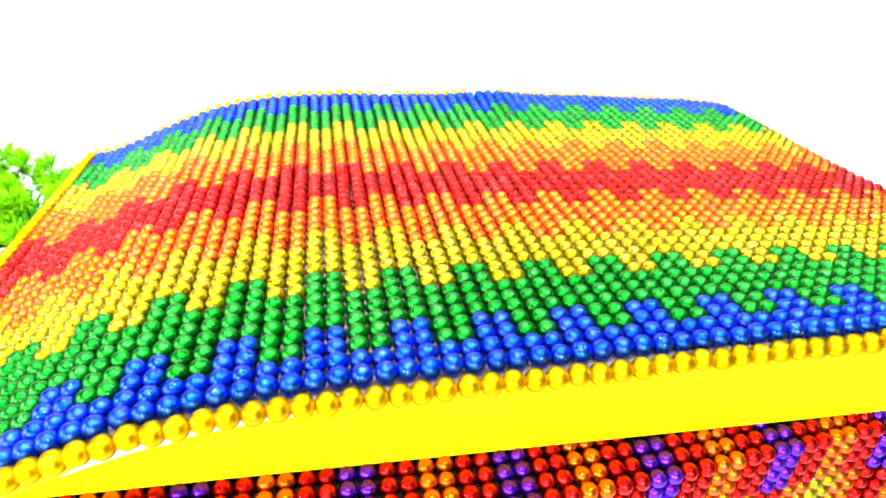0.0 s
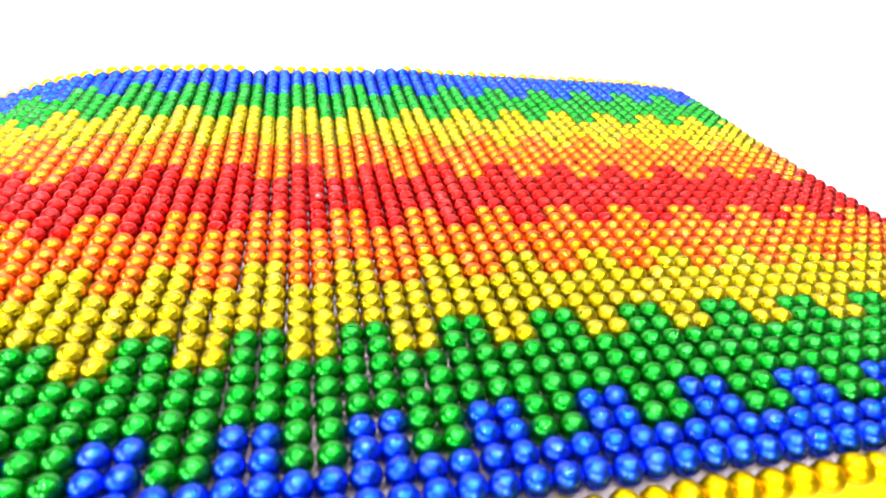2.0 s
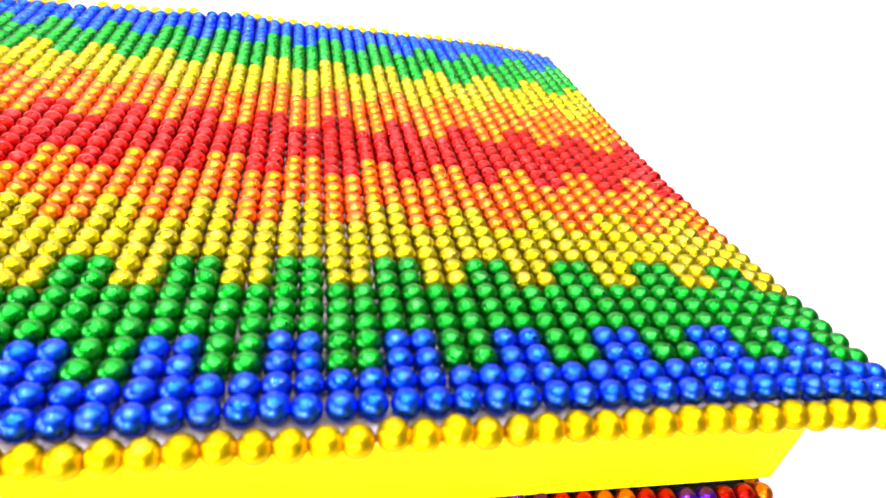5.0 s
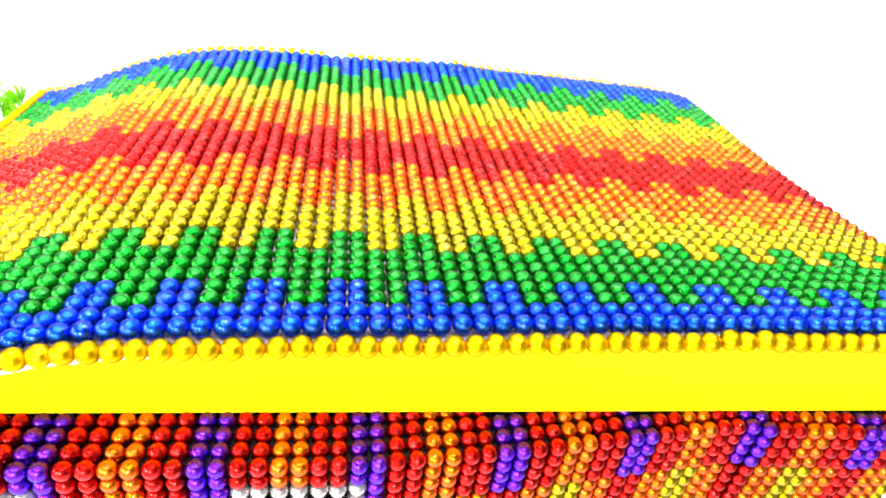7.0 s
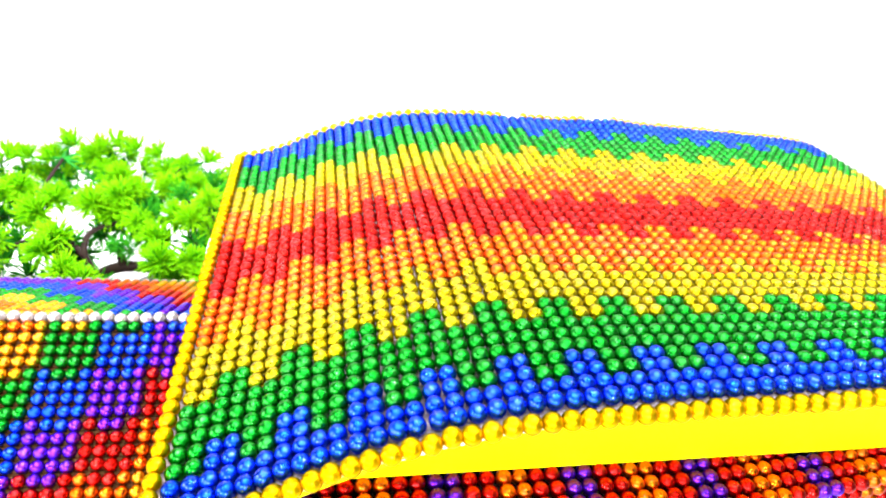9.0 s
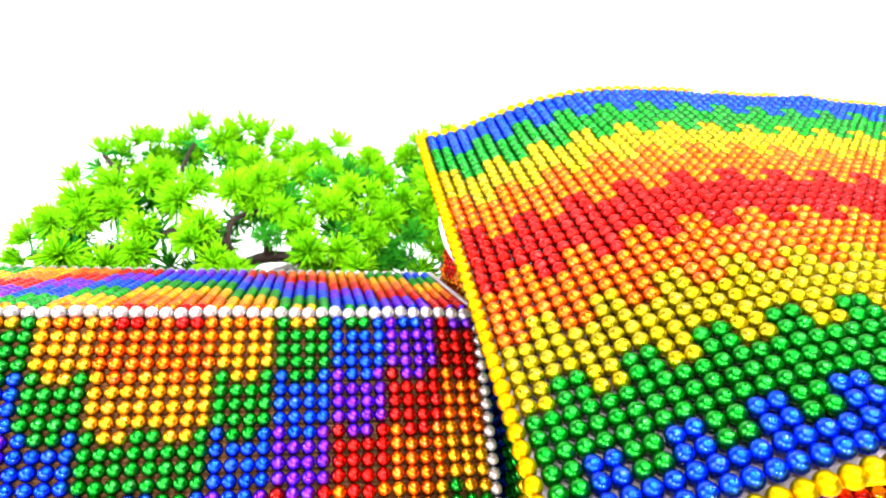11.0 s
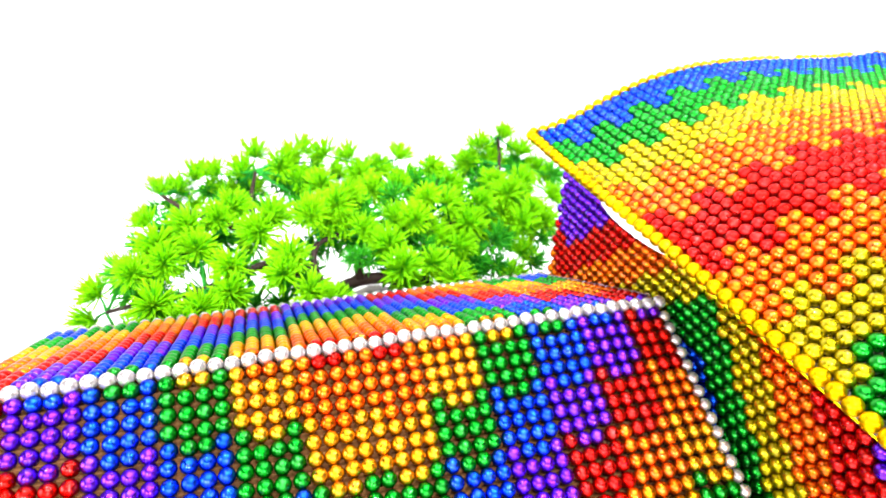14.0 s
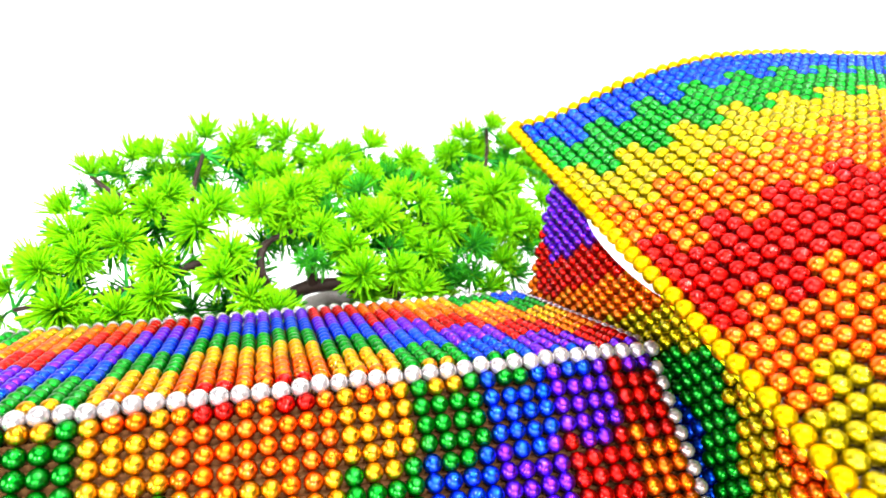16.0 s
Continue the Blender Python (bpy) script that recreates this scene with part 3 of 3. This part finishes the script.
BOUGHS = [
    [(-54.0, 48.7, -26.8), (-55.4, 49.5, -24.0), (-55.5, 51.0, -22.5), (-54.6, 52.5, -21.8), (-52.2, 53.5, -21.2), (-50.5, 56.0, -19.5)],
    [(-55.4, 49.5, -24.0), (-58.0, 51.0, -22.0), (-60.6, 53.0, -20.2), (-61.5, 57.0, -18.5), (-60.6, 62.0, -16.5)],
    [(-58.0, 51.0, -22.0), (-62.5, 49.5, -22.5), (-67.0, 48.0, -23.3), (-72.0, 49.0, -24.5), (-77.0, 50.5, -26.2)],
    [(-60.6, 53.0, -20.2), (-64.5, 55.0, -19.6), (-68.5, 57.5, -18.6), (-71.0, 60.5, -18.0)],
    [(-42.7, 49.0, -26.9), (-42.6, 51.0, -23.5), (-41.6, 53.0, -22.0), (-40.4, 55.0, -20.6), (-38.5, 60.0, -18.6)],
    [(-41.6, 53.0, -22.0), (-36.0, 54.0, -21.6), (-31.5, 57.0, -20.6), (-28.8, 62.0, -18.0), (-28.2, 64.8, -15.0)],
    [(-41.0, 54.0, -21.4), (-44.0, 56.5, -19.8), (-46.4, 60.0, -18.6), (-46.0, 62.5, -17.5)],
    [(-56.8, 50.4, -22.8), (-58.0, 48.0, -23.4), (-57.5, 46.0, -23.6)],
    [(-42.7, 50.2, -25.0), (-43.0, 48.5, -24.0), (-43.0, 47.5, -23.2)],
]
for line in BOUGHS:
    limb(line, 0.5, 0.2, sides=7)
HUBS = [Vector(p) for line in BOUGHS for p in line[1:]]


SETTLE = Vector((0.7, 0.0, -1.0))      # the crown hangs a little under its own weight


def spray(spot, size, kinds, rise):
    """A tuft with the stem that holds it, growing away from the nearest limb."""
    p = Vector(spot) + SETTLE
    hub = min(HUBS, key=lambda h: (h - p).length)
    away = (p - hub).normalized()
    out = Vector((away.x * 0.5, -0.8 + 0.65 * rise, 0.35 + 0.8 * rise)) + Vector([tree_rng.uniform(-0.28, 0.28) for _ in range(3)])
    out.normalize()
    foot = p + (hub - p) * min(1.0, 6.0 / max((hub - p).length, 0.1))
    rod(foot, p - out * size * 0.25, 0.19, 0.11)
    tuft(p - out * size * 0.3, out, size, kinds)


# pale tufts of the crown, bough by bough
CROWN_LOW = ((-60, 47, -20.6), (-57, 45, -22.3), (-55, 44, -23.2), (-65, 45, -21.2), (-68, 44, -22.1), (-70, 43, -22.8), (-72, 44, -21.2), (-71, 43, -23.7),
             (-74, 43, -23.7), (-66, 43, -23.6), (-47, 47, -21.7), (-43, 47, -22.0), (-41, 45, -23.1), (-39, 49, -21.3), (-48, 50, -20.5))
CROWN_LEFT = ((-74, 48, -19.3), (-71, 49, -19.2), (-72, 51, -18.4), (-65, 48, -19.9), (-59, 49, -19.9), (-60, 54, -17.2), (-56, 54, -17.5), (-54, 60, -16.8),
              (-53, 55, -16.9), (-58, 63, -15.4), (-56, 62, -16.9), (-66, 54, -17.1), (-64, 55, -16.5), (-62, 52, -18.2), (-68, 51, -18.6), (-69, 53, -17.2))
CROWN_RIGHT = ((-50, 52, -19.2), (-44, 53, -18.8), (-39, 54, -18.0), (-37, 52, -19.8), (-31, 55, -17.5), (-28, 57, -17.2), (-28, 53, -19.4), (-32, 58, -17.2),
               (-34, 63, -16.2), (-39, 62, -16.6), (-49, 62, -16.9), (-46, 63, -16.2), (-51, 56, -16.6), (-25, 54, -18.2), (-35, 54, -18.0), (-42, 55, -17.2))
CROWN_HEART = ((-52, 54, -18.9), (-50, 56, -18.2), (-48, 59, -17.5), (-46, 57, -17.7), (-44, 60, -17.6), (-42, 60, -17.7), (-46, 54, -19.1), (-49, 54, -19.0), (-54, 54, -19.2), (-40, 57, -17.6), (-37, 59, -17.7), (-33, 64, -17.7), (-30, 64, -16.9), (-26, 64, -17.8), (-32, 54, -19.7), (-35, 54, -19.6), (-41, 53, -20.8), (-43, 51, -21.9), (-40, 52, -21.7), (-37, 49, -23.0), (-34, 53, -21.5), (-39, 47, -23.9), (-31, 53, -21.2), (-29, 55, -19.1), (-23, 62, -18.0), (-22, 60, -18.0))
CROWN_END = ((-30, 51, -20.1), (-28, 50, -21.7), (-31, 49, -22.7), (-35, 48, -23.9), (-33, 47, -25.0), (-37, 48, -24.0), (-38, 47, -25.7), (-30, 48, -23.8), (-27, 51, -20.2), (-34, 50, -21.1), (-42, 48, -22.7), (-40, 47, -24.8), (-46, 47, -24.6))
SPRIGS = ((-43, 64, -15.2), (-28, 65, -13.6), (-32, 64, -14.5), (-26, 63, -15.4), (-50, 64, -14.8), (-53, 64, -14.2), (-55, 65, -14.0), (-57, 64, -14.4),
          (-61, 65, -14.1), (-63, 63, -15.5), (-66, 63, -15.4), (-68, 63, -15.7), (-70, 62, -16.7), (-72, 62, -16.7), (-73, 54, -16.9))
LOW_SPRAY = ((-79.8, 51, -26.6), (-78.7, 52, -23.6), (-76.2, 53.5, -22.1), (-74.6, 52, -21.9), (-76.9, 50, -28.4))
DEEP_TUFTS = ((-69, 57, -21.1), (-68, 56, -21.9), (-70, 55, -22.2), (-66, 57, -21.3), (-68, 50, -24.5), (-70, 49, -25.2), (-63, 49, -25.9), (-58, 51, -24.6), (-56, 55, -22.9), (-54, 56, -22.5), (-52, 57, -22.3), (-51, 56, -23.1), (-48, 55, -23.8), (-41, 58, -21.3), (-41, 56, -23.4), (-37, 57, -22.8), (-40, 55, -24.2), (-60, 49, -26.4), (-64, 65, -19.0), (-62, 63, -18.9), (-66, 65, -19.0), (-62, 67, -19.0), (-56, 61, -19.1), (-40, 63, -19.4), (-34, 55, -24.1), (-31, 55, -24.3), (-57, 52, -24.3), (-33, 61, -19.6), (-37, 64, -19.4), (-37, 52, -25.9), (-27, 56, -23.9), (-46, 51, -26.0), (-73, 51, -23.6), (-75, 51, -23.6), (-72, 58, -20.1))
for spot in CROWN_LOW:
    spray(spot, tree_rng.uniform(2.4, 2.9), ROUND_TUFTS, 0.25)
for spot in CROWN_LEFT + CROWN_RIGHT:
    spray(spot, tree_rng.uniform(2.2, 2.8), ROUND_TUFTS, 0.4)
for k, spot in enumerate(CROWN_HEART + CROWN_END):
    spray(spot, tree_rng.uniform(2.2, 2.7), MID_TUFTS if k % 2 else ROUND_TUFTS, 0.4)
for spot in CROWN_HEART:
    spray(Vector(spot) + Vector((tree_rng.uniform(-1.5, 1.5), tree_rng.uniform(2.0, 4.0), tree_rng.uniform(-2.6, -1.2))), 2.5, SHADE_TUFTS, 0.3)
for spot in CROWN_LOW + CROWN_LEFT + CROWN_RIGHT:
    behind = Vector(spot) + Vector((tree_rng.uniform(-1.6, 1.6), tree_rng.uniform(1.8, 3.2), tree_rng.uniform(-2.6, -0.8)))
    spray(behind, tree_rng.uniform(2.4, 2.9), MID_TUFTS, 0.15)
for spot in LOW_SPRAY:
    spray(spot, tree_rng.uniform(2.7, 3.1), CUP_TUFTS, 0.5)
for spot in SPRIGS:
    spray(spot, tree_rng.uniform(2.4, 2.8), CUP_TUFTS, 1.0)
    for side in (-1, 1):
        p = Vector(spot) + SETTLE + Vector((side * tree_rng.uniform(0.7, 1.2), tree_rng.uniform(-0.4, 0.8), tree_rng.uniform(-3.0, -2.2)))
        tuft(p, Vector((side * 0.9, -0.5, 0.6)), 2.1, CUP_TUFTS if side > 0 else SHADE_TUFTS)
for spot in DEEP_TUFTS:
    spray(spot, tree_rng.uniform(2.5, 3.0), SHADE_TUFTS, 0.1)
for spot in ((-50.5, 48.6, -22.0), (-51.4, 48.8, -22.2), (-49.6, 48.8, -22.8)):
    tuft(Vector(spot), Vector((tree_rng.uniform(-0.7, 0.7), -0.5, 0.5)), 1.7, SHADE_TUFTS)

# the moulded stone foot that the trunk grows from
bm = bmesh.new()
bmesh.ops.create_icosphere(bm, subdivisions=4, radius=1.0)
for v in bm.verts:
    n = noise.noise(v.co * 2.2) * 0.16 + noise.noise(v.co * 6) * 0.05
    p = v.co * (1 + n)
    v.co = place(-47.6 + p.x * 6.6, 52.0 + p.y * 4.4, max(-34.6 + p.z * 5.6, TABLE))
for f in bm.faces:
    f.smooth = True
part("stone_foot", bm, STONE, tree, "grey moulded stone foot")
